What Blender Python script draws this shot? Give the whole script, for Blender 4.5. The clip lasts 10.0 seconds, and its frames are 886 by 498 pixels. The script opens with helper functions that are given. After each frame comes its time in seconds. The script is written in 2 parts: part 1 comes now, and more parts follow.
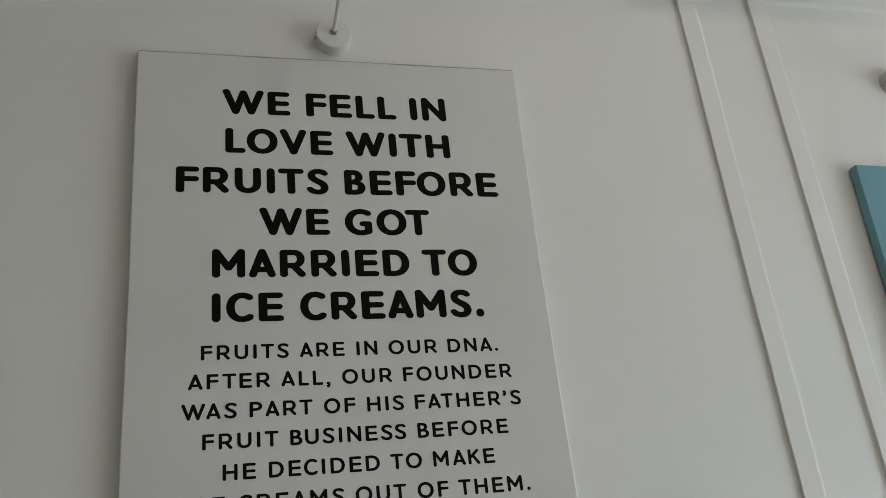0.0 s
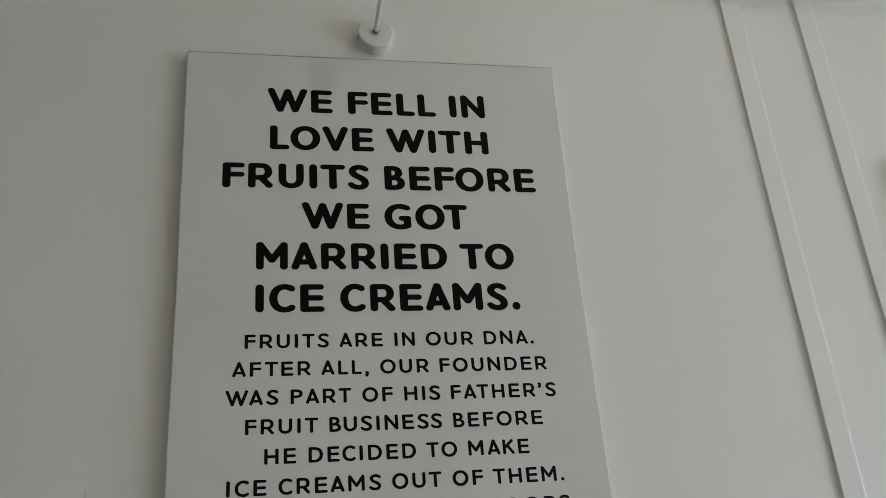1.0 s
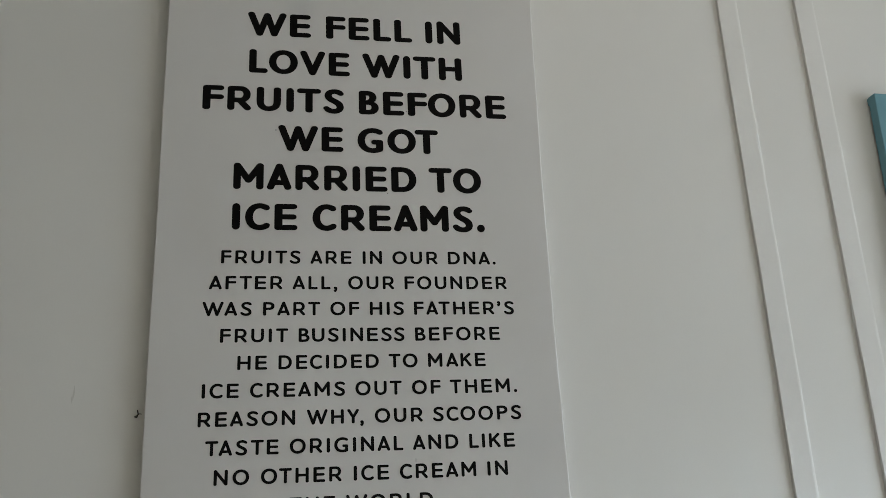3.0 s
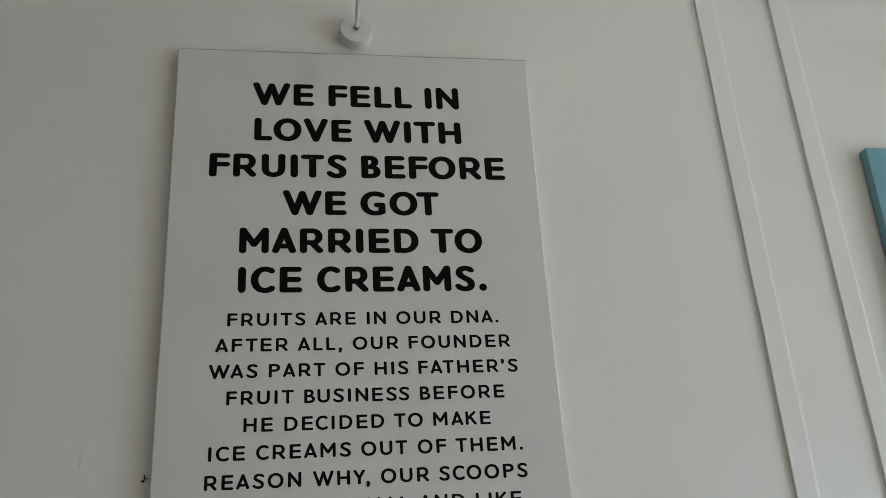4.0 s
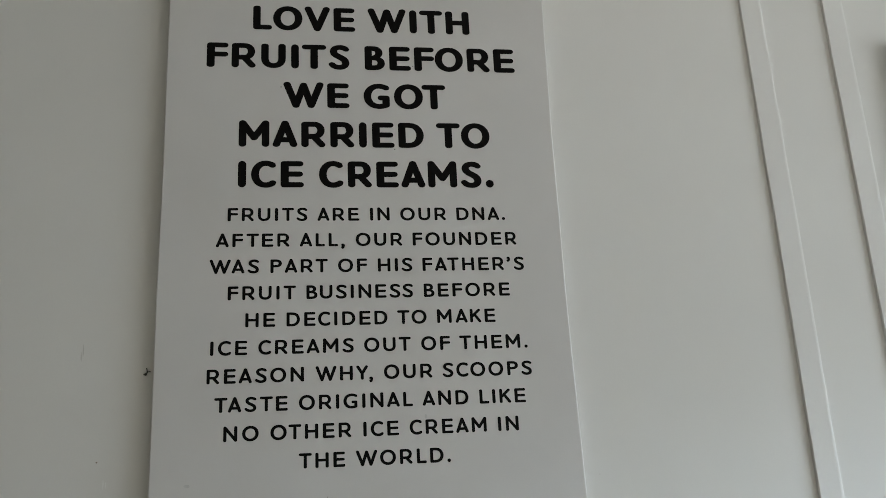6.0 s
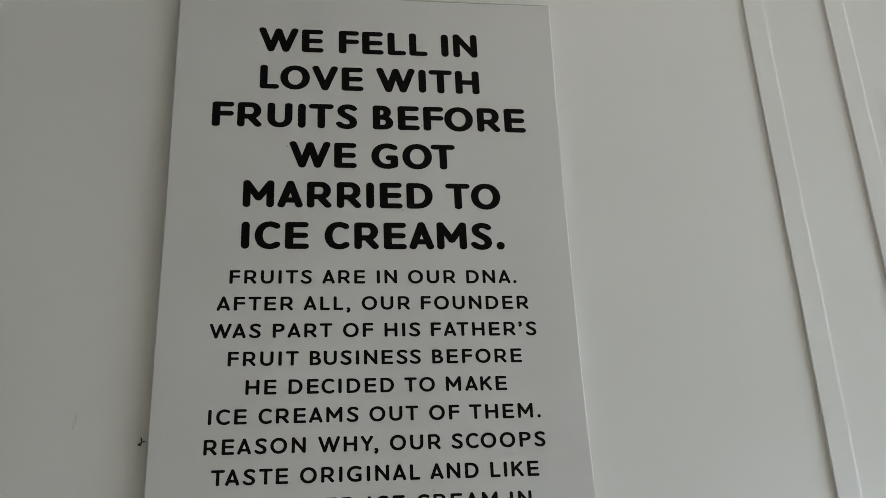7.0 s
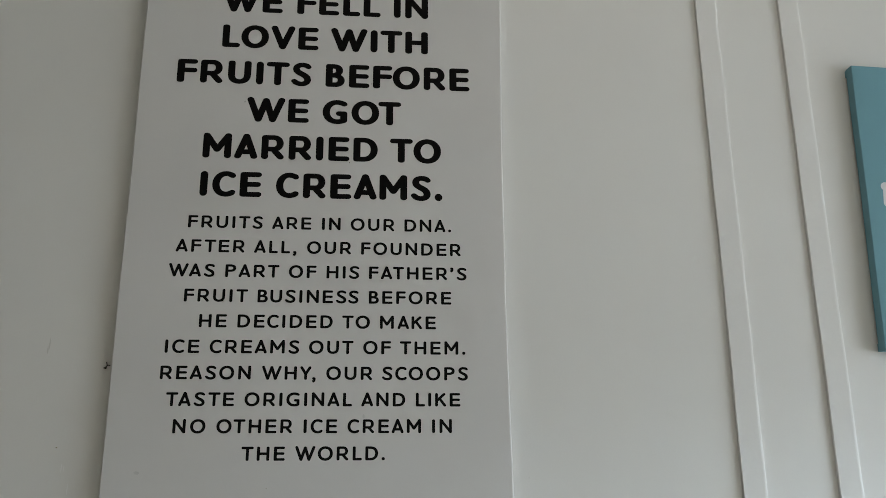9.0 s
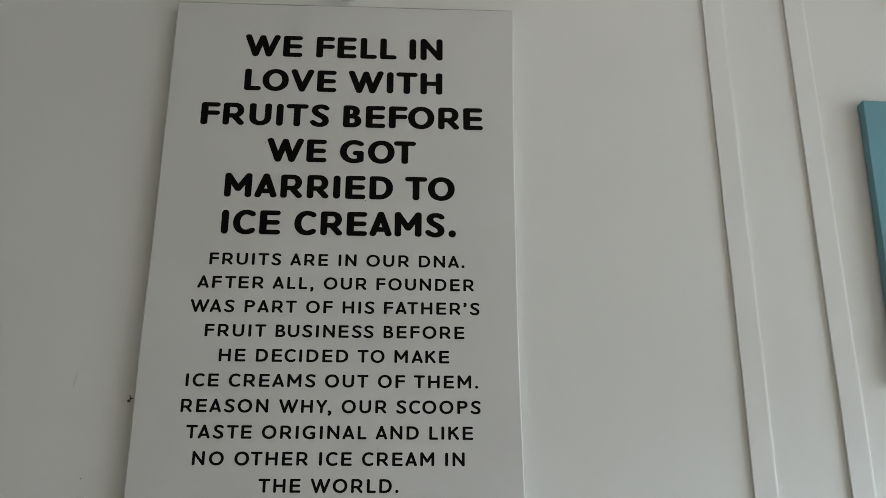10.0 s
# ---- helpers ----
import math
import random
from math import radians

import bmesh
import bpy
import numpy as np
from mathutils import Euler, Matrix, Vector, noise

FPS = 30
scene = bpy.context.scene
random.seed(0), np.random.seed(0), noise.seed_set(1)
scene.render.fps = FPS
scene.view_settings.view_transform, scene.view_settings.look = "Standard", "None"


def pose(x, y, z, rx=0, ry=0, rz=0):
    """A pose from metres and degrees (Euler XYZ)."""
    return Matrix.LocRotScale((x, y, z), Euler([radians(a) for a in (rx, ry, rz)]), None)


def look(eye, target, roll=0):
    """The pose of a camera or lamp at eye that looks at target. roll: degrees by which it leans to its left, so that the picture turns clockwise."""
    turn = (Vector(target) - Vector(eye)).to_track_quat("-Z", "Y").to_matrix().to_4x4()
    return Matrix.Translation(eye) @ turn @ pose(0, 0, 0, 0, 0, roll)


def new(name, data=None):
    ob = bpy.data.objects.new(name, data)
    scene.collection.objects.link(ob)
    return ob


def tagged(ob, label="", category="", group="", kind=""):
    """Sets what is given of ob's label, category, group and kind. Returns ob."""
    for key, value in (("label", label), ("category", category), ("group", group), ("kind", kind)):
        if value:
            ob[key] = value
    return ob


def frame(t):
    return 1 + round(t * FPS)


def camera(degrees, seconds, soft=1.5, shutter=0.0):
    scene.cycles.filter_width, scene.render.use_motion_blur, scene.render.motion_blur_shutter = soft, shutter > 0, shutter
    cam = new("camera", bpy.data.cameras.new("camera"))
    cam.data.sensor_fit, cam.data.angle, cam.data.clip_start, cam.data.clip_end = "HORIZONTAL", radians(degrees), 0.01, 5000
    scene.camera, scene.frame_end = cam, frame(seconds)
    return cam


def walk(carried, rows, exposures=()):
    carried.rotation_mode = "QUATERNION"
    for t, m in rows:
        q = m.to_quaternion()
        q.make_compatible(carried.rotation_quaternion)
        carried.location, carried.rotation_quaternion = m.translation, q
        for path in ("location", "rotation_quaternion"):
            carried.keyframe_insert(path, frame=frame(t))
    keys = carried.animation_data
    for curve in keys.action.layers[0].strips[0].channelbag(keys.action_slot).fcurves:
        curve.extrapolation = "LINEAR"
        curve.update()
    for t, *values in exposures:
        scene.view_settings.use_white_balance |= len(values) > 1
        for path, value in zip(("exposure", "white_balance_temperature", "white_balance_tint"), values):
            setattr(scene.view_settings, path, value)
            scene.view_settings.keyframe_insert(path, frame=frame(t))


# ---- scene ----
cam = camera(54.6, 10.0, soft=0.4)
PATH = [
    (0, (-0.0085, 0.0470, 1.5099), (0.4950, 1.8211, 2.2840), -6.33),
    (0.5, (-0.0129, 0.0028, 1.4986), (0.4498, 1.7831, 2.2837), -5.00),
    (0.7, (-0.0073, 0.0065, 1.4917), (0.4161, 1.7950, 2.2803), -4.72),
    (1, (0.0126, 0.0134, 1.4774), (0.4000, 1.8105, 2.2650), -4.64),
    (1.2, (0.0262, 0.0082, 1.4648), (0.4041, 1.8195, 2.2241), -4.39),
    (1.5, (0.0465, -0.0112, 1.4429), (0.4108, 1.8219, 2.1550), -3.86),
    (2, (0.0798, -0.0440, 1.4167), (0.4267, 1.8299, 2.0235), -2.58),
    (2.5, (0.0937, -0.0697, 1.4228), (0.4516, 1.8256, 1.9515), -2.13),
    (2.9, (0.1158, -0.1010, 1.4542), (0.4543, 1.7904, 2.0091), -2.46),
    (3, (0.1216, -0.1069, 1.4572), (0.4543, 1.7718, 2.0570), -2.61),
    (3.2, (0.1283, -0.1138, 1.4508), (0.4565, 1.7414, 2.1221), -2.91),
    (4.3, (0.1260, -0.133, 1.4310), (0.4395, 1.696, 2.1780), -3.9),
    (4.5, (0.1305, -0.1331, 1.4314), (0.4389, 1.6977, 2.1749), -3.81),
    (5, (0.1376, -0.1184, 1.4067), (0.4456, 1.7231, 2.1235), -3.60),
    (5.2, (0.1364, -0.1041, 1.3916), (0.4467, 1.7443, 2.0896), -3.51),
    (5.5, (0.1341, -0.0844, 1.3796), (0.4387, 1.7988, 1.9801), -3.14),
    (5.7, (0.1432, -0.0789, 1.3995), (0.4359, 1.8274, 1.9289), -2.92),
    (6.8, (0.1600, -0.046, 1.4330), (0.4300, 1.816, 2.1030), -2.9),
    (7, (0.1597, -0.0143, 1.4437), (0.4261, 1.8459, 2.1282), -2.61),
    (7.5, (0.1684, 0.0557, 1.4318), (0.4174, 1.8932, 2.1810), -2.92),
    (8, (0.2250, -0.0115, 1.4249), (0.4705, 1.8631, 2.0774), -3.70),
    (8.3, (0.2739, -0.0868, 1.4196), (0.5087, 1.8026, 2.0320), -3.21),
    (8.5, (0.3064, -0.1340, 1.4165), (0.5279, 1.7640, 2.0067), -2.54),
    (9, (0.3759, -0.2088, 1.4107), (0.5483, 1.7069, 1.9591), -0.41),
    (9.3, (0.4088, -0.2354, 1.4016), (0.5479, 1.6773, 1.9692), 0.04),
    (9.5, (0.4199, -0.2468, 1.3985), (0.5322, 1.6617, 1.9861), 0.04),
    (10, (0.4237, -0.2565, 1.4064), (0.5141, 1.6429, 2.0264), 0.06),
]
walk(cam, [(t, look(eye, target, roll)) for t, eye, target, roll in PATH],
     [(0, -0.49), (7.5, -0.49), (9.2, -0.53), (10, -0.53)])

WALL = 1.773          # face of the panelled wall
FACE = 1.745          # front of the stretched canvases

# ---- daylight from the shop window on the right, a little from the ceiling ----
world = bpy.data.worlds.new("sky")
scene.world = world
world.use_nodes = True
wn = world.node_tree
sky = wn.nodes.new("ShaderNodeTexSky")
sky.sky_type, sky.sun_disc = "NISHITA", False
sky.sun_elevation, sky.sun_rotation = radians(40), radians(200)
wn.links.new(sky.outputs[0], wn.nodes["Background"].inputs[0])
wn.nodes["Background"].inputs[1].default_value = 0.08


def area_lamp(name, m, wide, high, watts, colour):
    data = bpy.data.lights.new(name, "AREA")
    data.shape, data.size, data.size_y, data.energy, data.color = "RECTANGLE", wide, high, watts, colour
    lamp = new(name, data)
    lamp.matrix_world = m
    return lamp


WY0, WY1, WZ0, WZ1 = -2.5, 1.0, 0.15, 2.3          # opening of the shop window
area_lamp("window_daylight", look((5.05, -0.75, 1.2), (0.0, -0.75, 1.2)), 3.2, 2.0, 95, (0.95, 1.0, 1.06))
# lamp added outside as assumed sky; the window's head keeps it to the lower wall
area_lamp("sky_stand_in", look((7.1, -1.0, 2.67), (1.2, 1.77, 1.3)), 3.0, 0.28, 365, (0.78, 1.0, 1.18))
LAMP_XY, TOP = (1.20, 0.35), 3.85
area_lamp("downlight_lamp", look((*LAMP_XY, TOP - 0.012), (*LAMP_XY, 0)), 0.20, 0.20, 6.8, (1.0, 0.88, 0.76))


# ---- materials ----
def link(nt, a, b):
    nt.links.new(a, b)


def painted(name, colour, rough, grain=220.0, bump=0.05, blotch=2.5, vary=0.05, metal=0.0, stain=None, coat=0.0):
    """Paint or plaster: colour that drifts at two scales, fine relief and uneven gloss."""
    mat = bpy.data.materials.new(name)
    mat.use_nodes = True
    nt = mat.node_tree
    bs = nt.nodes["Principled BSDF"]
    bs.inputs["Metallic"].default_value = metal
    bs.inputs["Coat Weight"].default_value = coat
    co = nt.nodes.new("ShaderNodeTexCoord").outputs["Object"]
    big, fine = nt.nodes.new("ShaderNodeTexNoise"), nt.nodes.new("ShaderNodeTexNoise")
    for n, s, d in ((big, blotch, 5.0), (fine, grain, 3.0)):
        n.inputs["Scale"].default_value, n.inputs["Detail"].default_value = s, d
        link(nt, co, n.inputs["Vector"])
    ramp = nt.nodes.new("ShaderNodeValToRGB")
    a, b = ramp.color_ramp.elements
    a.position, b.position = 0.32, 0.7
    other = stain or tuple(c * (1 - vary) for c in colour)
    a.color, b.color = (*other, 1), (*colour, 1)
    link(nt, big.outputs[0], ramp.inputs[0])
    mix = nt.nodes.new("ShaderNodeMix")
    mix.data_type, mix.blend_type = "RGBA", "MULTIPLY"
    mix.inputs[0].default_value = vary
    link(nt, ramp.outputs[0], mix.inputs[6])
    link(nt, fine.outputs[0], mix.inputs[7])
    link(nt, mix.outputs[2], bs.inputs["Base Color"])
    rr = nt.nodes.new("ShaderNodeMapRange")
    rr.inputs["To Min"].default_value, rr.inputs["To Max"].default_value = rough * 0.85, min(1, rough * 1.15)
    link(nt, big.outputs[0], rr.inputs["Value"])
    link(nt, rr.outputs[0], bs.inputs["Roughness"])
    bm_ = nt.nodes.new("ShaderNodeBump")
    bm_.inputs["Strength"].default_value, bm_.inputs["Distance"].default_value = bump, 0.002
    link(nt, fine.outputs[0], bm_.inputs["Height"])
    link(nt, bm_.outputs[0], bs.inputs["Normal"])
    return mat


def woven(name, colour, vary=0.05, rough=0.62, bump=0.05):
    """Primed and printed canvas: a soft tooth, slack hollows and a drifting tone."""
    mat = painted(name, colour, rough, grain=420, bump=bump, blotch=4.0, vary=vary)
    nt = mat.node_tree
    bs = nt.nodes["Principled BSDF"]
    co = nt.nodes.new("ShaderNodeTexCoord").outputs["Object"]
    sag = nt.nodes.new("ShaderNodeTexNoise")
    sag.inputs["Scale"].default_value, sag.inputs["Detail"].default_value = 5.0, 2.0
    link(nt, co, sag.inputs["Vector"])
    slow = nt.nodes.new("ShaderNodeBump")
    slow.inputs["Strength"].default_value, slow.inputs["Distance"].default_value = 0.12, 0.012
    link(nt, sag.outputs[0], slow.inputs["Height"])
    tooth = next(n for n in nt.nodes if n.type == "BUMP" and n != slow)
    link(nt, slow.outputs[0], tooth.inputs["Normal"])
    link(nt, tooth.outputs[0], bs.inputs["Normal"])
    return mat


M_WALL = painted("satin_white_wall_paint", (0.80, 0.795, 0.765), 0.42, grain=260, bump=0.02, blotch=1.6, vary=0.035)
M_TRIM = painted("satin_white_trim_paint", (0.80, 0.795, 0.77), 0.55, grain=150, bump=0.03, blotch=3.0, vary=0.03)
for m in (M_WALL, M_TRIM):
    m.node_tree.nodes["Principled BSDF"].inputs["Specular IOR Level"].default_value = 0.2
M_CREAM = painted("cream_wall_paint", (0.74, 0.66, 0.54), 0.6, grain=220, bump=0.05, blotch=1.8, vary=0.05)
M_CEIL = painted("matt_white_ceiling_paint", (0.78, 0.755, 0.70), 0.8, grain=200, bump=0.05, vary=0.03)
M_FLOOR = painted("grey_floor_tile", (0.46, 0.41, 0.35), 0.4, grain=90, bump=0.04, blotch=3, vary=0.15)
M_CANVAS = woven("white_canvas", (0.715, 0.705, 0.690))
M_BLUE = woven("blue_canvas", (0.165, 0.365, 0.430), vary=0.10)
M_INK = painted("black_print", (0.0036, 0.0034, 0.0032), 0.65, grain=400, bump=0.05, blotch=12, vary=0.2)
M_INK.node_tree.nodes["Principled BSDF"].inputs["Specular IOR Level"].default_value = 0.1
M_STRETCHER = painted("bare_stretcher_wood", (0.24, 0.17, 0.11), 0.7, grain=180, bump=0.2, blotch=12, vary=0.3)
M_WHITEINK = painted("white_print", (0.74, 0.74, 0.75), 0.6, grain=300, bump=0.05, vary=0.05)
M_ENAMEL = painted("white_enamel", (0.76, 0.755, 0.73), 0.38, grain=500, bump=0.03, blotch=20, vary=0.04)
M_CHROME = painted("chrome", (0.55, 0.55, 0.54), 0.07, grain=300, bump=0.02, blotch=20, vary=0.05, metal=1.0)
M_STEEL = painted("steel_nut", (0.45, 0.44, 0.42), 0.28, grain=400, bump=0.05, blotch=40, vary=0.15, metal=1.0)
M_DARK = painted("dark_plastic", (0.02, 0.018, 0.016), 0.5, grain=400, bump=0.1, blotch=40, vary=0.3)
# slightly darker, browner than the canvas: upper strip, lower corner lip, one speck
M_DRAB = painted("drab_brown", (0.65, 0.625, 0.575), 0.9, grain=300, bump=0.1, blotch=30, vary=0.2)
M_SMUDGE = painted("grey_smudge", (0.50, 0.50, 0.485), 0.7, grain=200, bump=0.1, blotch=60, vary=0.3)
M_FAINT = painted("faint_grey_mark", (0.765, 0.76, 0.725), 0.5, grain=200, bump=0.1, blotch=60, vary=0.1)
M_STREAK = painted("grey_streak", (0.71, 0.70, 0.66), 0.5, grain=200, bump=0.1, blotch=60, vary=0.1)
M_TONE = painted("faint_canvas_stain", (0.645, 0.64, 0.625), 0.6, grain=200, bump=0.1, blotch=60, vary=0.1)
M_SCUFF = painted("pale_scuff", (0.93, 0.93, 0.91), 0.5, grain=200, bump=0.1, blotch=60, vary=0.1)
M_LENS = painted("frosted_lens", (0.6, 0.6, 0.58), 0.25, grain=200, bump=0.02, blotch=30, vary=0.05)
M_GLASS = bpy.data.materials.new("window_glass")
M_GLASS.use_nodes = True
M_GLASS.node_tree.nodes["Principled BSDF"].inputs["Transmission Weight"].default_value = 1.0
M_GLASS.node_tree.nodes["Principled BSDF"].inputs["Roughness"].default_value = 0.0


# ---- mesh helpers ----
def part(name, bm, material, parent=None, label="", smooth=False):
    me = bpy.data.meshes.new(name)
    bmesh.ops.recalc_face_normals(bm, faces=bm.faces[:])
    bm.to_mesh(me)
    bm.free()
    me.materials.append(material)
    if smooth:
        for p in me.polygons:
            p.use_smooth = True
    ob = new(name, me)
    if parent:
        ob.parent = parent
    return tagged(ob, label)


def box(bm, lo, hi, bevel=0.0, segments=2):
    made = bmesh.ops.create_cube(bm, size=1.0)["verts"]
    mid = [(a + b) / 2 for a, b in zip(lo, hi)]
    for v in made:
        v.co = Vector([m + c * (b - a) for m, c, a, b in zip(mid, v.co, lo, hi)])
    if bevel:
        edges = list({e for v in made for e in v.link_edges})
        bmesh.ops.bevel(bm, geom=edges, offset=bevel, segments=segments, affect="EDGES", profile=0.5)
    return bm


def boxed(lo, hi, bevel=0.0, segments=2):
    return box(bmesh.new(), lo, hi, bevel, segments)


def turned(profile, m, steps=40):
    """A lathe: pairs of (radius, height) turned about z, then laid by m."""
    bm = bmesh.new()
    rings = []
    for r, h in profile:
        rings.append([bm.verts.new(m @ Vector((r * math.cos(2 * math.pi * i / steps), r * math.sin(2 * math.pi * i / steps), h))) for i in range(steps)])
    for a, b in zip(rings, rings[1:]):
        for i in range(steps):
            bm.faces.new((a[i], a[(i + 1) % steps], b[(i + 1) % steps], b[i]))
    bm.faces.new(rings[0])
    bm.faces.new(rings[-1])
    return bm


def empty(name, place):
    ob = new(name)
    ob.location = place
    ob.empty_display_size = 0.05
    return ob


def settle(parent, *obs):
    """Put parts under a thing without moving them."""
    bpy.context.view_layer.update()
    for ob in obs:
        ob.parent = parent
        ob.matrix_parent_inverse = parent.matrix_world.inverted()


# ---- the room ----
X0, X1, Y0 = -4.4, 5.1, -3.6


def structure(name, bm, material, label):
    return tagged(part(name, bm, material), label, name.split("_")[0], kind="structure")


structure("floor", boxed((X0 - 0.2, Y0 - 0.2, -0.2), (X1 + 0.2, WALL + 0.2, 0)), M_FLOOR, "grey tiled shop floor in daylight")
structure("ceiling", boxed((X0 - 0.2, Y0 - 0.2, TOP), (X1 + 0.2, WALL + 0.2, TOP + 0.15)), M_CEIL, "plain matt white ceiling over the room")
wall_north = structure("wall_north", boxed((X0 - 0.2, WALL, 0), (X1 + 0.2, WALL + 0.2, TOP)), M_WALL, "white satin-painted panelled wall with faint scuffs")
structure("wall_west", boxed((X0 - 0.2, Y0, 0), (X0, WALL, TOP)), M_CREAM, "plain cream painted side wall")
structure("wall_south", boxed((X0, Y0 - 0.2, 0), (X1, Y0, TOP)), M_CREAM, "plain cream painted back wall")
east = bmesh.new()
box(east, (X1, Y0, 0), (X1 + 0.2, WY0, TOP))
box(east, (X1, WY1, 0), (X1 + 0.2, WALL, TOP))
box(east, (X1, WY0, 0), (X1 + 0.2, WY1, WZ0))
box(east, (X1, WY0, WZ1), (X1 + 0.2, WY1, TOP))
structure("wall_east", east, M_WALL, "white wall with a wide shop window")
window = tagged(empty("window_1", (X1 + 0.1, (WY0 + WY1) / 2, WZ0)), "wide shop window with white frame letting in daylight", "window", kind="structure")
fr = bmesh.new()
for lo, hi in (((X1 + 0.06, WY0, WZ0), (X1 + 0.14, WY0 + 0.06, WZ1)), ((X1 + 0.06, WY1 - 0.06, WZ0), (X1 + 0.14, WY1, WZ1)),
               ((X1 + 0.06, WY0 + 0.06, WZ0), (X1 + 0.14, WY1 - 0.06, WZ0 + 0.06)), ((X1 + 0.06, WY0 + 0.06, WZ1 - 0.06), (X1 + 0.14, WY1 - 0.06, WZ1))):
    box(fr, lo, hi, 0.004)
pane = part("pane", boxed((X1 + 0.097, WY0 + 0.06, WZ0 + 0.06), (X1 + 0.103, WY1 - 0.06, WZ1 - 0.06)), M_GLASS)
pane.visible_shadow = False
settle(window, part("window_frame", fr, M_TRIM), pane)


# ---- raised moulding frames on the wall ----
def strip(u0, u1, a, b, upright, depth=0.0095, crisp=0.0012, soft=0.008, drop=0.0012, rings=110):
    """One flat painted strip from a to b: crisp on its u0 edge, filled and rounded on its u1 edge (u1 may lie below u0), a little wavering."""
    start, way = u0, 1 if u1 > u0 else -1
    u0, u1 = 0.0, abs(u1 - u0)
    quarter = [math.pi / 2 * i / 6 for i in range(7)]
    profile = [(u0, -0.008)]
    profile += [(u0 + crisp - crisp * math.cos(q), depth - crisp + crisp * math.sin(q)) for q in quarter]
    profile += [(u1 - 0.0003 - soft * (1 - i / 7), depth - drop * (i / 7) ** 2) for i in range(8)]
    profile += [(u1 - 0.0003 + 0.0003 * math.sin(q), depth - drop - 0.0003 + 0.0003 * math.cos(q)) for q in quarter[1:]]
    foot = min(0.0022, depth - drop - 0.0012)
    profile += [(u1 + 0.0004, foot), (u1 + 0.0026, 0.0003), (u1 + 0.0026, -0.008)]
    bm = bmesh.new()
    rows = []
    for i in range(rings + 1):
        along = a + (b - a) * i / rings
        ring = []
        for u, d in profile:
            u = start + way * u
            u += 0.0014 * noise.noise(Vector((u * 2, 3.1, along * 5))) + 0.0004 * noise.noise(Vector((u * 30, 9.0, along * 45)))
            if d > 0:
                d += 0.0006 * noise.noise(Vector((u * 4, 7.7, along * 6)))
            ring.append(bm.verts.new((u, WALL - d, along) if upright else (along, WALL - d, u)))
        rows.append(ring)
    for p, q in zip(rows, rows[1:]):
        for i in range(len(profile) - 1):
            bm.faces.new((p[i], p[i + 1], q[i + 1], q[i]))
    bm.faces.new(rows[0])
    bm.faces.new(rows[-1])
    return bm


def moulding_frame(name, x0, x1, z0, z1, label):
    """Four flat strips, butted at the corners. x0..z1 are the outer edges."""
    w = 0.057
    frame_ = tagged(empty(name, ((x0 + x1) / 2, WALL, z0)), label, "wall trim", group="moulding frames on the wall", kind="structure")
    settle(frame_, part("stile", strip(x0, x0 + w, z0, z1, True), M_TRIM), part("stile", strip(x1 - w, x1, z0, z1, True), M_TRIM),
           part("rail", strip(z1, z1 - w, x0 + w - 0.005, x1 - w + 0.0005, False, 0.0088, soft=0.012, drop=0.0060), M_TRIM), part("rail", strip(z0 + w, z0, x0 + w - 0.005, x1 - w + 0.0005, False, 0.0088, soft=0.012, drop=0.0060), M_TRIM))
    return frame_


moulding_frame("trim_frame", -0.789, 1.2980, 0.844, 3.111, "white painted moulding frame round the lettered canvas")
moulding_frame("trim_frame", 1.4725, 2.296, 0.844, 3.101, "white painted moulding frame round the blue canvas")


# ---- stretched canvases ----
def stretched(x0, x1, z0, z1, edge, back=WALL - 0.0005, front=FACE, waist=0.0, lift=0.0):
    """A canvas on its stretcher: wrapped soft edges, a right side drawn in by waist, a lower left corner raised by lift."""
    bm = boxed((x0, front, z0), (x1, back, z1), edge, 4)
    long_edges = [e for e in bm.edges if e.calc_length() > 0.2]
    bmesh.ops.subdivide_edges(bm, edges=long_edges, cuts=30, use_grid_fill=True)
    for v in bm.verts:
        u, w = (v.co.x - x0) / (x1 - x0), (v.co.z - z0) / (z1 - z0)
        v.co.x -= waist * u * (1 - (2 * w - 0.9) ** 2)
        v.co.z += lift * (1 - u) * (1 - w)
        v.co.x += 0.0015 * noise.noise(Vector((u * 1.0, 1.7, v.co.z * 4)))
        v.co.z += 0.0012 * noise.noise(Vector((v.co.x * 5, 4.2, w)))
    return bm


CX0, CX1, CZ0, CZ1 = -0.1875, 0.708, 1.389, 2.7415
sign = tagged(empty("canvas_sign", ((CX0 + CX1) / 2, WALL, CZ0)), "tall white stretched canvas with bold black lettering on the wall", "canvas sign")
settle(sign, part("canvas", stretched(CX0, CX1, CZ0, CZ1, 0.0035, waist=0.008, lift=0.010), M_CANVAS))


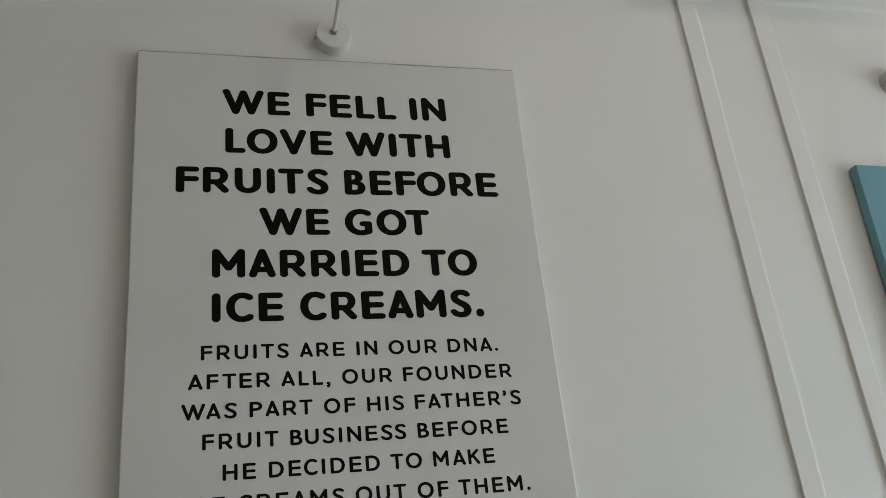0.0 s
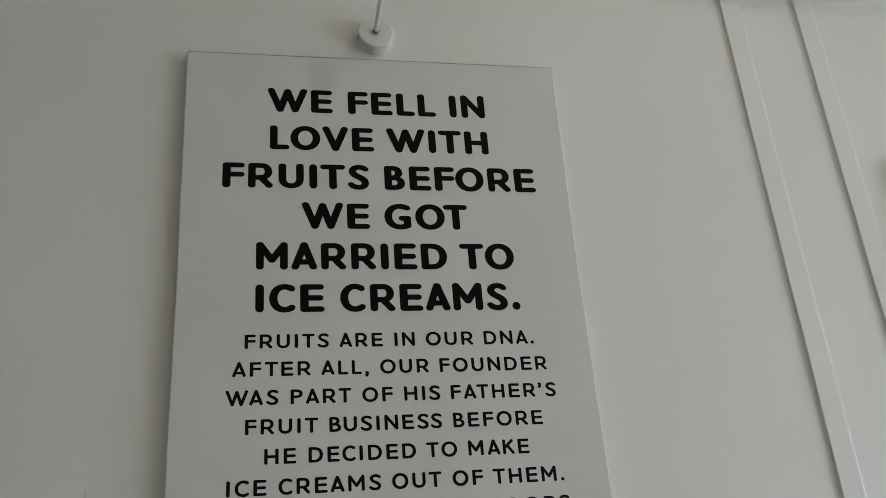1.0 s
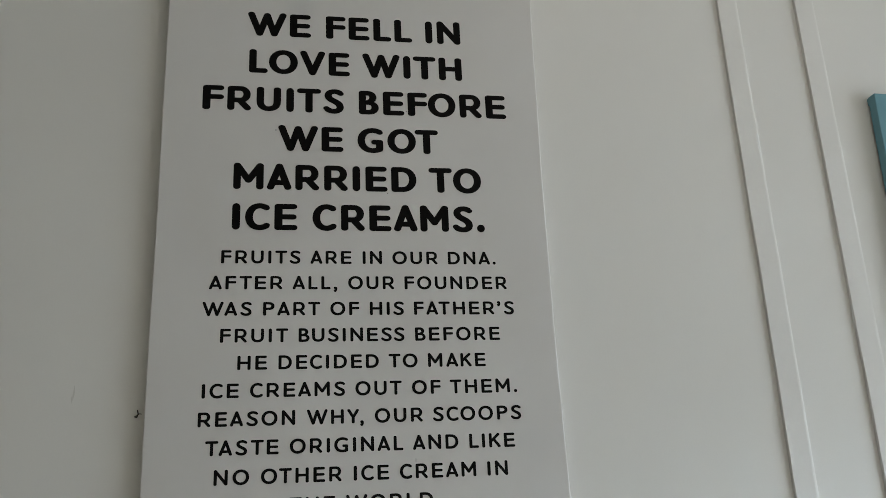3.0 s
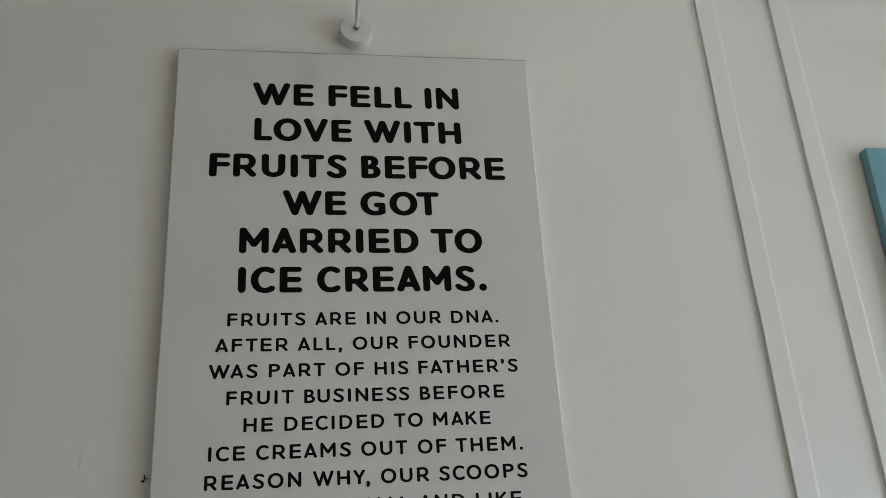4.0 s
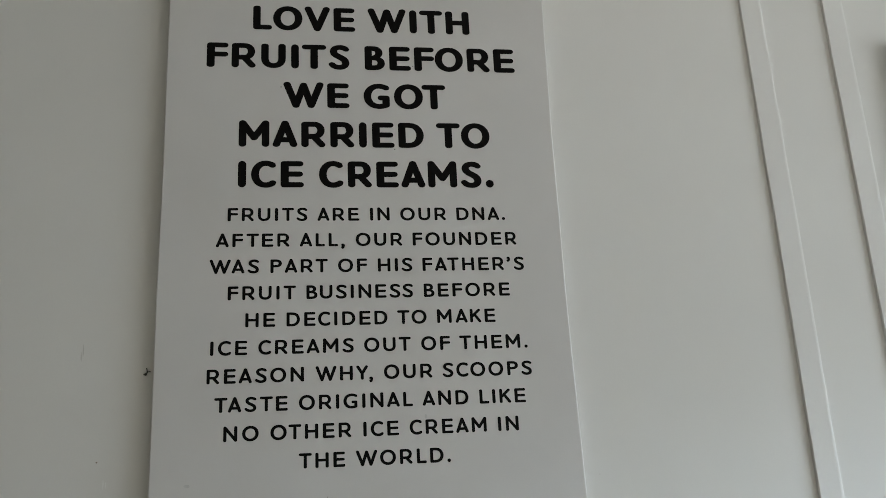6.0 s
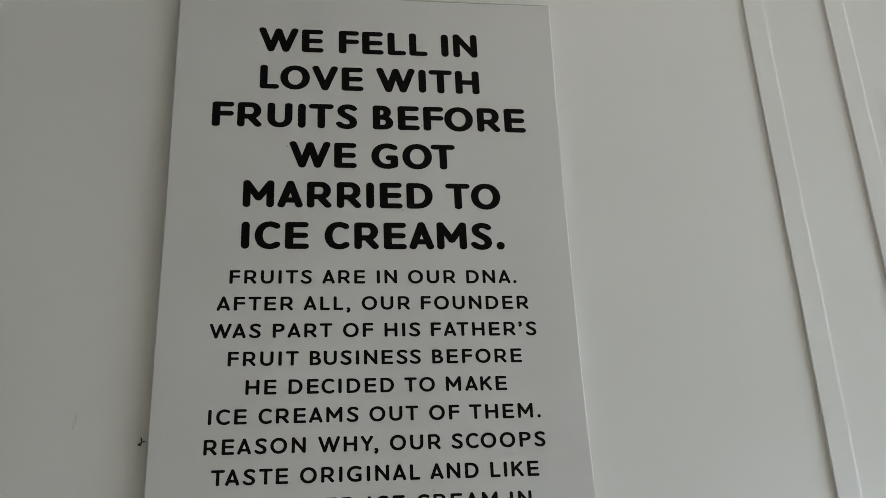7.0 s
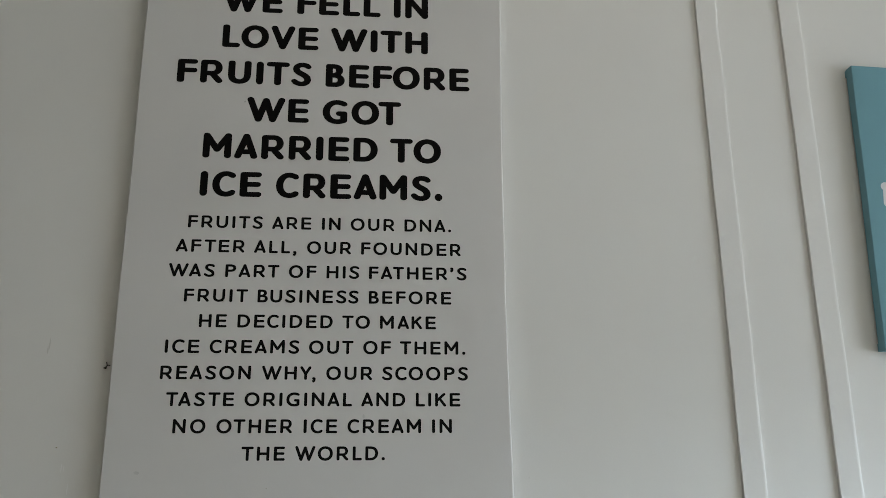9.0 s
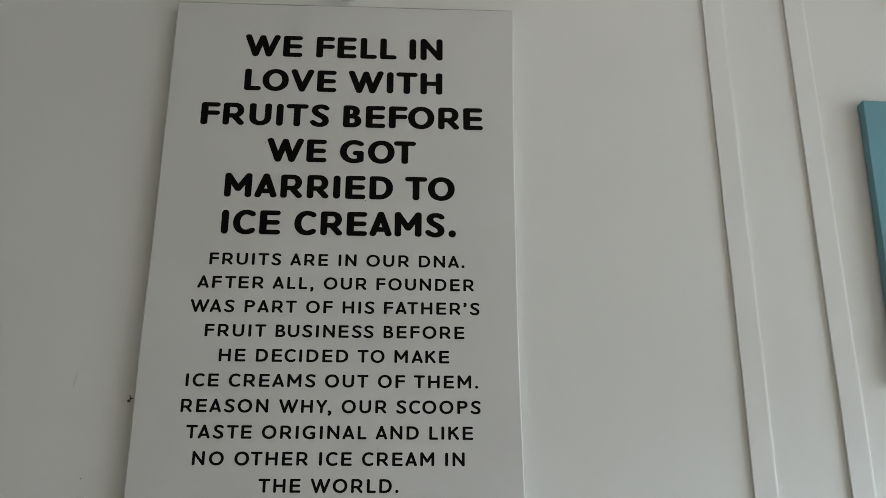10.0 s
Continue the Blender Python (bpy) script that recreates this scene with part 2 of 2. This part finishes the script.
# ---- lettering: the built-in typeface, thinned and then rounded off to an even stroke ----
# letter widths and the room before and after each, in capital heights, for the bold and the light lettering
HEAD_FACE = dict(
    width={".": 0.275, "A": 0.879, "B": 0.752, "C": 0.868, "D": 0.942, "E": 0.808, "F": 0.759, "G": 0.960, "H": 0.919, "I": 0.279, "L": 0.693, "M": 1.068, "N": 0.926, "O": 1.082, "R": 0.861, "S": 0.771, "T": 0.892, "U": 0.889, "V": 0.946, "W": 1.457},
    left={".": 0.074, "A": 0.026, "B": 0.064, "C": 0.044, "D": 0.083, "E": 0.090, "F": 0.074, "G": 0.064, "H": 0.089, "I": 0.098, "L": 0.090, "M": 0.070, "N": 0.057, "O": -0.000, "R": 0.100, "S": 0.052, "T": -0.027, "U": 0.114, "V": 0.057, "W": 0.064},
    right={".": 0.064, "A": 0.034, "B": 0.075, "C": 0.058, "D": 0.064, "E": 0.062, "F": 0.021, "G": 0.156, "H": 0.064, "I": 0.124, "L": 0.037, "M": 0.088, "N": 0.064, "O": 0.023, "R": 0.076, "S": 0.074, "T": 0.026, "U": 0.095, "V": 0.042, "W": 0.035},
    kern={"IT": 0.013, "OR": 0.03, "OT": -0.033, "IE": -0.017})

SMALL_FACE = dict(
    width={",": 0.274, ".": 0.265, "A": 0.881, "B": 0.770, "C": 0.868, "D": 0.930, "E": 0.798, "F": 0.734, "G": 0.956, "H": 0.896, "I": 0.223, "K": 0.817, "L": 0.672, "M": 1.056, "N": 0.914, "O": 1.084, "P": 0.800, "R": 0.844, "S": 0.782, "T": 0.866, "U": 0.885, "W": 1.443, "Y": 0.824, "’": 0.276},
    left={",": 0.116, ".": 0.113, "A": 0.065, "B": 0.126, "C": 0.086, "D": 0.141, "E": 0.150, "F": 0.150, "G": 0.090, "H": 0.190, "I": 0.158, "K": 0.092, "L": 0.158, "M": 0.144, "N": 0.134, "O": 0.101, "P": 0.164, "R": 0.147, "S": 0.087, "T": 0.051, "U": 0.139, "W": 0.126, "Y": 0.078, "’": 0.080},
    right={",": 0.126, ".": 0.126, "A": 0.092, "B": 0.068, "C": 0.101, "D": 0.139, "E": 0.123, "F": 0.117, "G": 0.175, "H": 0.161, "I": 0.195, "K": 0.110, "L": 0.100, "M": 0.183, "N": 0.173, "O": 0.125, "P": 0.135, "R": 0.152, "S": 0.126, "T": 0.049, "U": 0.166, "W": 0.044, "Y": -0.050, "’": 0.153},
    kern={"IT": 0.024, "TS": 0.04, "FT": 0.055, "WA": -0.043, "AS": 0.03, "IS": -0.034, "AT": -0.101, "BU": -0.037, "US": -0.03, "NE": -0.04, "SS": -0.074, "BE": 0.032, "EC": -0.04, "MA": 0.03, "ON": 0.03, "CO": -0.062, "TA": -0.077, "ST": 0.046, "LI": -0.024, "NO": 0.034, "OT": -0.064, "WO": 0.036})

GLYPHS, DRAWN = {}, "AKMNRVWY"


def glyph(ch, thin):
    """Flat outline of one built-in letter: points, faces and rim edges in letter space, capital height 1."""
    if (ch, thin) not in GLYPHS:
        cu = bpy.data.curves.new("glyph", "FONT")
        cu.body, cu.size, cu.offset, cu.resolution_u = ch, 1.0, -thin, 6
        ob = new("glyph", cu)
        me = bpy.data.meshes.new_from_object(ob.evaluated_get(bpy.context.evaluated_depsgraph_get()))
        bm = bmesh.new()
        bm.from_mesh(me)
        bmesh.ops.remove_doubles(bm, verts=bm.verts, dist=0.0005)
        bm.verts.index_update()
        pts = [(v.co.x, v.co.y) for v in bm.verts]
        faces = [[v.index for v in f.verts] for f in bm.faces]
        rim = [(e.verts[0].index, e.verts[1].index) for e in bm.edges if len(e.link_faces) == 1]
        bm.free()
        bpy.data.objects.remove(ob)
        bpy.data.meshes.remove(me)
        bpy.data.curves.remove(cu)
        GLYPHS[ch, thin] = pts, faces, rim
    return GLYPHS[ch, thin]


def strokes(ch):
    """Straight round-ended strokes of the letters that the print draws with diagonals, in a unit box."""
    if ch == "A":
        return [[(0, 0), (0.5, 1), (1, 0)], [(0.15, 0.22), (0.85, 0.22)]]
    if ch == "M":
        return [[(0, 0), (0, 1), (0.5, 0.30), (1, 1), (1, 0)]]
    if ch == "N":
        return [[(0, 0), (0, 1), (1, 0), (1, 1)]]
    if ch == "V":
        return [[(0, 1), (0.5, 0), (1, 1)]]
    if ch == "W":
        return [[(0, 1), (0.27, 0), (0.5, 0.97), (0.73, 0), (1, 1)]]
    if ch == "K":
        return [[(0, 0), (0, 1)], [(0.92, 1), (0.05, 0.42)], [(0.38, 0.60), (1, 0)]]
    if ch == "Y":
        return [[(0, 1), (0.5, 0.42), (1, 1)], [(0.5, 0.42), (0.5, 0)]]
    bowl = [(0.58 + 0.38 * math.sin(a * math.pi / 12), 0.70 + 0.30 * math.cos(a * math.pi / 12)) for a in range(13)]
    return [[(0, 0), (0, 1), *bowl, (0, 0.40)], [(0.52, 0.40), (1, 0)]]


def stamp(ch, thin, x, z, wide, high, rx, rz, y):
    """One letter of the given outer size, drawn with an oval pen, its lower left corner at x, z."""
    if ch in DRAWN:
        pts, fs, rim = [], [], []
        for line in strokes(ch):
            rim += [(len(pts) + i, len(pts) + i + 1) for i in range(len(line) - 1)]
            pts += line
    else:
        pts, fs, rim = glyph(ch, thin)
    xs, zs = [p[0] for p in pts], [p[1] for p in pts]
    sx = (wide - 2 * rx) / max(max(xs) - min(xs), 1e-4)
    sz = (high - 2 * rz) / max(max(zs) - min(zs), 1e-4)
    at = [(x + rx + (px - min(xs)) * sx, z + rz + (pz - min(zs)) * sz) for px, pz in pts]
    verts, faces = [(a, y, b) for a, b in at], [list(f) for f in fs]
    lift = 0.0

    def piece(ring):
        nonlocal lift
        lift += 2.5e-6
        k = len(verts)
        verts.extend((a, y - lift, b) for a, b in ring)
        faces.append(list(range(k, k + len(ring))))

    for i, j in rim:
        (ax, az), (bx, bz) = at[i], at[j]
        dx, dz = (bx - ax) / rx, (bz - az) / rz
        n = math.hypot(dx, dz)
        if n < 1e-5:
            continue
        ox, oz = -dz / n * rx, dx / n * rz
        piece([(ax + ox, az + oz), (ax - ox, az - oz), (bx - ox, bz - oz), (bx + ox, bz + oz)])
    for i in sorted({i for e in rim for i in e}):
        piece([(at[i][0] + rx * math.cos(a * math.pi / 8), at[i][1] + rz * math.sin(a * math.pi / 8)) for a in range(16)])
    return verts, faces


def word_of_text(word, x0, x1, base, cap, face, pen_x, pen_z, stem, bar, thin):
    """The letters of one printed word between x0 and x1 on its base line, each a part."""
    spans, pen, last = [], 0.0, ""
    for ch in word:
        pen += face["left"][ch] + face["kern"].get(last + ch, 0.0)
        spans.append((ch, pen, face["width"][ch]))
        pen += face["width"][ch] + face["right"][ch]
        last = ch
    start = spans[0][1]
    end = spans[-1][1] + spans[-1][2]
    k = (x1 - x0) / (end - start)
    made = []
    for ch, at, w in spans:
        x, wide, z, high = x0 + (at - start) * k, w * k, base, cap
        if ch == ",":
            z, high = base - 0.2 * cap, 0.40 * cap
        elif ch == "’":
            z, high = base + 0.62 * cap, 0.40 * cap
        elif ch in "OCGS":
            z, high = base - 0.015 * cap, 1.03 * cap
        elif ch in "VW":
            z, high = base - 0.015 * cap, 1.045 * cap
        elif ch in "AMN":
            high = 1.03 * cap
        if ch == "I":
            verts, faces = pill(x if at == start else x + wide - stem if ch == word[-1] else x + (wide - stem) / 2, z, stem, high, FACE - 0.0002)
        elif ch == ".":
            verts, faces = pill(x, z, stem * 1.05, stem * 1.05, FACE - 0.0002)
        else:
            px, pz = (stem * 0.47, bar * 0.48) if ch in DRAWN else (pen_x, pen_z)
            thick = 0.8 if ch in ",’" else 1.0
            verts, faces = stamp(ch, thin, x, z, wide, high, px * thick, pz * thick, FACE - 0.0002)
        me = bpy.data.meshes.new("letter")
        me.from_pydata(verts, [], faces)
        me.materials.append(M_INK)
        made.append(new("letter", me))
    return made


def pill(x, z, wide, high, y):
    """A bar with round ends, as the letter I and the full stop have."""
    r = wide / 2
    ring = [(x + r + r * math.cos(math.pi * i / 12), z + high - r + r * math.sin(math.pi * i / 12)) for i in range(13)]
    ring += [(x + r + r * math.cos(math.pi + math.pi * i / 12), z + r + r * math.sin(math.pi + math.pi * i / 12)) for i in range(13)]
    return [(a, y, b) for a, b in ring], [list(range(len(ring)))]


HEAD = [
    (2.5833, ("WE", -0.0021, 0.1485), ("FELL", 0.1843, 0.3959), ("IN", 0.4293, 0.5175)),
    (2.4827, ("LOVE", 0.0036, 0.2415), ("WITH", 0.2717, 0.5169)),
    (2.3831, ("FRUITS", -0.0994, 0.2263), ("BEFORE", 0.2618, 0.6217)),
    (2.2844, ("WE", 0.0737, 0.2243), ("GOT", 0.2572, 0.4498)),
    (2.1867, ("MARRIED", -0.0243, 0.3938), ("TO", 0.4232, 0.5485)),
    (2.0900, ("ICE", -0.0246, 0.1196), ("CREAMS.", 0.1529, 0.5495)),
]
SMALL = [
    (2.0115, ("FRUITS", -0.0449, 0.1267), ("ARE", 0.1488, 0.2401), ("IN", 0.2648, 0.3086), ("OUR", 0.3322, 0.4356), ("DNA.", 0.4598, 0.5723)),
    (1.9527, ("AFTER", -0.0684, 0.0879), ("ALL,", 0.1101, 0.2079), ("OUR", 0.2318, 0.3344), ("FOUNDER", 0.3581, 0.5937)),
    (1.8939, ("WAS", -0.0803, 0.0233), ("PART", 0.0474, 0.1702), ("OF", 0.1922, 0.2556), ("HIS", 0.2791, 0.3549), ("FATHER’S", 0.3776, 0.6070)),
    (1.8351, ("FRUIT", -0.0413, 0.1017), ("BUSINESS", 0.1239, 0.3543), ("BEFORE", 0.3781, 0.5705)),
    (1.7763, ("HE", -0.0038, 0.0581), ("DECIDED", 0.0819, 0.2966), ("TO", 0.3179, 0.3817), ("MAKE", 0.4047, 0.5342)),
    (1.7176, ("ICE", -0.0746, 0.0012), ("CREAMS", 0.0237, 0.2229), ("OUT", 0.2448, 0.3452), ("OF", 0.3673, 0.4305), ("THEM.", 0.4509, 0.6024)),
    (1.6588, ("REASON", -0.0802, 0.1180), ("WHY,", 0.1421, 0.2622), ("OUR", 0.2854, 0.3886), ("SCOOPS", 0.4107, 0.6069)),
    (1.6000, ("TASTE", -0.0636, 0.0848), ("ORIGINAL", 0.1073, 0.3448), ("AND", 0.3653, 0.4639), ("LIKE", 0.4878, 0.5889)),
    (1.5412, ("NO", -0.0442, 0.0263), ("OTHER", 0.0498, 0.2139), ("ICE", 0.2392, 0.3132), ("CREAM", 0.3358, 0.4995), ("IN", 0.5242, 0.5690)),
    (1.4824, ("THE", 0.1068, 0.2009), ("WORLD.", 0.2228, 0.4203)),
]
for z, *words in HEAD:
    for word, a, b in words:
        settle(sign, *word_of_text(word, a, b, z, 0.0627, HEAD_FACE, 0.0076, 0.0056, 0.0178, 0.0131, 0.036))
for z, *words in SMALL:
    for word, a, b in words:
        settle(sign, *word_of_text(word, a, b, z, 0.0303, SMALL_FACE, 0.0027, 0.0024, 0.0069, 0.0056, 0.036))

# brownish strip along the upper fold, a few smudges and ink specks
settle(sign, part("upper_fold", boxed((CX0 + 0.002, FACE - 0.0006, CZ1 - 0.0008), (CX1 - 0.002, FACE + 0.010, CZ1 + 0.0007), 0.0003), M_DRAB, label="brownish strip along the upper fold of the canvas"))



def folded_lip(x0, x1, z, thick):
    """The canvas gathered under a lower corner: a lip that swells towards the corner and rounds off there."""
    bm, rows = bmesh.new(), []
    for i in range(25):
        k = i / 24
        swell = k ** 1.6 if k < 0.9 else math.sqrt(max(1 - ((k - 0.9) / 0.1) ** 2, 0.0)) * 0.97
        rows.append([bm.verts.new((x0 + (x1 - x0) * k, FACE + 0.0102 + 0.0105 * math.cos(a), z - 0.0004 + (0.0003 + thick * swell) * math.sin(a))) for a in (2 * math.pi * j / 16 for j in range(16))])
    for p, q in zip(rows, rows[1:]):
        for j in range(16):
            bm.faces.new((p[j], p[(j + 1) % 16], q[(j + 1) % 16], q[j]))
    bm.faces.new(rows[0])
    bm.faces.new(rows[-1])
    return bm


# shade of the folded underside is put into the lip's darker colour
settle(sign, part("corner_fold", folded_lip(CX1 - 0.085, CX1 - 0.0035, CZ0 + 0.0006, 0.0034), M_DRAB, label="folded lower corner of the canvas, tinted as its shaded underside", smooth=True))


def blot(x, z, rx, rz, y, seed):
    bm = bmesh.new()
    ring = []
    for i in range(18):
        a = 2 * math.pi * i / 18
        k = 1 + 0.45 * noise.noise(Vector((math.cos(a) * 1.3 + seed, math.sin(a) * 1.3, seed * 2.1)))
        ring.append(bm.verts.new((x + rx * k * math.cos(a), y, z + rz * k * math.sin(a))))
    bm.faces.new(ring)
    return bm


for x, z, rx, rz, m in ((-0.113, 1.458, 0.006, 0.0035, M_TONE), (0.164, 1.424, 0.0012, 0.0016, M_DRAB), (0.0685, 2.336, 0.0016, 0.0024, M_SMUDGE),
                        (0.3255, 2.183, 0.0012, 0.0012, M_INK), (0.375, 2.395, 0.001, 0.001, M_INK), (0.371, 1.578, 0.0025, 0.005, M_TONE)):
    settle(sign, part("smudge", blot(x, z, rx, rz, FACE - 0.0001, x * 9), m))
for x, z, rx, rz, m in ((-0.294, 1.513, 0.0017, 0.0013, M_STRETCHER), (0.746, 1.444, 0.0016, 0.0016, M_FAINT), (-0.279, 1.470, 0.0012, 0.010, M_SCUFF),
                        (-0.274, 1.468, 0.0009, 0.007, M_SCUFF), (-0.3335, 1.741, 0.0011, 0.013, M_STREAK), (-0.3365, 1.727, 0.0014, 0.009, M_STREAK), (-0.262, 1.425, 0.0011, 0.012, M_SCUFF)):
    settle(wall_north, part("scuff", blot(x, z, rx, rz, WALL - 0.0001, z * 7), m))

BLUE_FACE = WALL - 0.034
blue = tagged(empty("blue_canvas", (1.885, WALL, 1.735)), "blue stretched canvas with white print, hung slightly crooked", "canvas picture")
settle(blue, part("canvas", stretched(1.617, 2.142, 1.727, 2.4865, 0.0025, WALL - 0.006, BLUE_FACE), M_BLUE))
# folded corners and the bare stretcher behind the printed wrap
for x, z in ((1.6178, 2.4655), (1.6178, 1.7285), (2.1212, 2.4655), (2.1212, 1.7285)):
    settle(blue, part("corner_fold", boxed((x, WALL - 0.012, z), (x + 0.020, WALL - 0.0005, z + 0.0195), 0.0015), M_BLUE))
for lo, hi in (((1.623, 1.737), (1.653, 2.478)), ((2.106, 1.737), (2.136, 2.478)), ((1.655, 1.737), (2.104, 1.767)), ((1.655, 2.448), (2.104, 2.478))):
    settle(blue, part("stretcher_bar", boxed((lo[0], WALL - 0.0085, lo[1]), (hi[0], WALL - 0.0006, hi[1]), 0.001), M_STRETCHER))
bar, outline = bmesh.new(), []
for cx, cz, r, a0, a1 in ((2.072, 2.142, 0.014, 0, 90), (1.669, 2.148, 0.0115, 75, 235), (1.671, 2.104, 0.011, 180, 270), (2.072, 2.107, 0.014, 270, 360)):
    for k in range(9):
        a = radians(a0 + (a1 - a0) * k / 8)
        outline.append(bar.verts.new((cx + r * math.cos(a), BLUE_FACE - 0.0006, cz + r * math.sin(a))))
rim_face = bar.faces.new(outline)
lifted = bmesh.ops.extrude_face_region(bar, geom=[rim_face])
bmesh.ops.translate(bar, vec=(0, 0.0016, 0), verts=[v for v in lifted["geom"] if isinstance(v, bmesh.types.BMVert)])
settle(blue, part("print_bar", bar, M_WHITEINK, label="white printed shape"))
blue.rotation_euler = (0, radians(1.6), 0)


# ---- wall spotlights above the canvases ----
def tube(points, r, steps=14):
    cu = bpy.data.curves.new("tube", "CURVE")
    cu.dimensions, cu.bevel_depth, cu.bevel_resolution, cu.use_fill_caps = "3D", r, 4, True
    sp = cu.splines.new("POLY")
    sp.points.add(len(points) - 1)
    for p, c in zip(sp.points, points):
        p.co = (*c, 1)
    ob = new("tube", cu)
    me = bpy.data.meshes.new_from_object(ob.evaluated_get(bpy.context.evaluated_depsgraph_get()))
    bm = bmesh.new()
    bm.from_mesh(me)
    bpy.data.objects.remove(ob)
    bpy.data.meshes.remove(me)
    bpy.data.curves.remove(cu)
    return bm


def wall_spot(x, z, rose, label):
    """Round rose on the wall, a thin straight arm and a small tilted head with a chrome rim."""
    out = pose(x, WALL, z, 90, 0, 0)
    lamp = tagged(empty("wall_spotlight", (x, WALL, z)), label, "wall lamp", group="wall spotlights")
    r, d = 0.043, 0.037
    canopy = part("canopy", turned([(r + 0.0006, 0), (r, 0.003), (r, d - 0.003), (r - 0.0006, d - 0.0012), (r - 0.002, d - 0.0003), (r - 0.004, d)], out, 64), rose)
    screw = part("screw", turned([(0.0036, -0.001), (0.0036, 0.0012), (0.0018, 0.0014)], pose(x - r * 0.99, WALL - 0.017, z - 0.004, 0, -90, -8), 14), M_DARK if rose is M_ENAMEL else rose)
    nut = part("nut", turned([(0.0095, 0), (0.0095, 0.004), (0.0078, 0.0045), (0.0078, 0.009), (0.0062, 0.0095)], pose(x, WALL - d, z, 90, 0, 0), 6), M_STEEL)
    arm = part("arm", tube([(x, WALL - d, z), (x - 0.002, 1.62, z), (x - 0.003, 1.535, z + 0.001)], 0.0055), M_ENAMEL)
    knuckle = part("knuckle", turned([(0.006, -0.004), (0.008, -0.002), (0.008, 0.010), (0.006, 0.012)], pose(x - 0.003, 1.535, z + 0.001, 0, 90, 0), 20), M_CHROME)
    aim = look((x + 0.020, 1.545, z + 0.021), (x + 0.020, 1.61, z - 0.15))
    head = part("head", turned([(0.010, 0.05), (0.0165, 0.046), (0.0175, 0.0), (0.0175, -0.028), (0.0155, -0.028), (0.0155, -0.018)], aim, 40), M_ENAMEL)
    rim = part("rim", turned([(0.0155, -0.026), (0.0188, -0.026), (0.0196, -0.030), (0.0188, -0.034), (0.0155, -0.034), (0.0147, -0.030), (0.0155, -0.026)], aim, 40), M_CHROME, smooth=True)
    lens = part("lens", turned([(0.0152, -0.024), (0.0152, -0.026), (0.010, -0.029), (0.003, -0.030)], aim, 30), M_LENS)
    settle(lamp, canopy, nut, arm, knuckle, head)
    settle(canopy, screw)
    settle(head, rim, lens)
    return lamp


wall_spot(0.259, 2.8185, M_ENAMEL, "white wall spotlight with round rose above the lettered canvas")
wall_spot(1.888, 2.783, M_CHROME, "wall spotlight with polished chrome rose above the blue canvas")


# ---- ceiling downlight and an unseen box added to shade the top of the wall ----
def downlight(x, y):
    lamp = tagged(empty("ceiling_downlight", (x, y, TOP)), "small round warm downlight set in the white ceiling", "ceiling light")
    ring = part("bezel", turned([(0.045, 0), (0.058, 0), (0.060, -0.004), (0.056, -0.008), (0.047, -0.006), (0.045, 0)], pose(x, y, TOP), 40), M_ENAMEL, smooth=True)
    settle(lamp, ring)


downlight(*LAMP_XY)


# assumed blocker out of view, placed so its shadow ends below the top rails
def shading_box(x0, x1, z0):
    unit = tagged(empty("shading_box", ((x0 + x1) / 2, WALL, z0)), "unseen white box shaped like an air conditioner, added to shade the wall's top", "air conditioner")
    body = part("body", boxed((x0, WALL - 0.25, z0), (x1, WALL - 0.0005, z0 + 0.28), 0.010, 4), M_ENAMEL)
    flap = part("flap", boxed((x0 + 0.05, WALL - 0.21, z0 - 0.004), (x1 - 0.05, WALL - 0.13, z0 + 0.006), 0.002), M_TRIM)
    grille = part("grille", boxed((x0 + 0.03, WALL - 0.253, z0 + 0.09), (x1 - 0.03, WALL - 0.24, z0 + 0.26), 0.003), M_TRIM)
    settle(unit, body, flap, grille)


shading_box(1.085, 1.769, 3.1385)

# ---- bent scrap of black wire beside the canvas ----
wire = tagged(empty("wire_clip", (-0.205, WALL, 1.692)), "tiny bent scrap of black wire stuck on the wall", "wire")
settle(wire, part("hook", tube([(-0.2105, WALL - 0.001, 1.6870), (-0.2075, WALL - 0.003, 1.6855), (-0.2040, WALL - 0.004, 1.6885), (-0.2030, WALL - 0.004, 1.6930), (-0.2050, WALL - 0.003, 1.7000)], 0.0012), M_DARK),
       part("prong", tube([(-0.2036, WALL - 0.004, 1.6905), (-0.2000, WALL - 0.004, 1.6925), (-0.1965, WALL - 0.002, 1.6920)], 0.0009), M_DARK),
       part("knot", tube([(-0.2072, WALL - 0.003, 1.6862), (-0.2050, WALL - 0.004, 1.6875)], 0.0026), M_DARK))
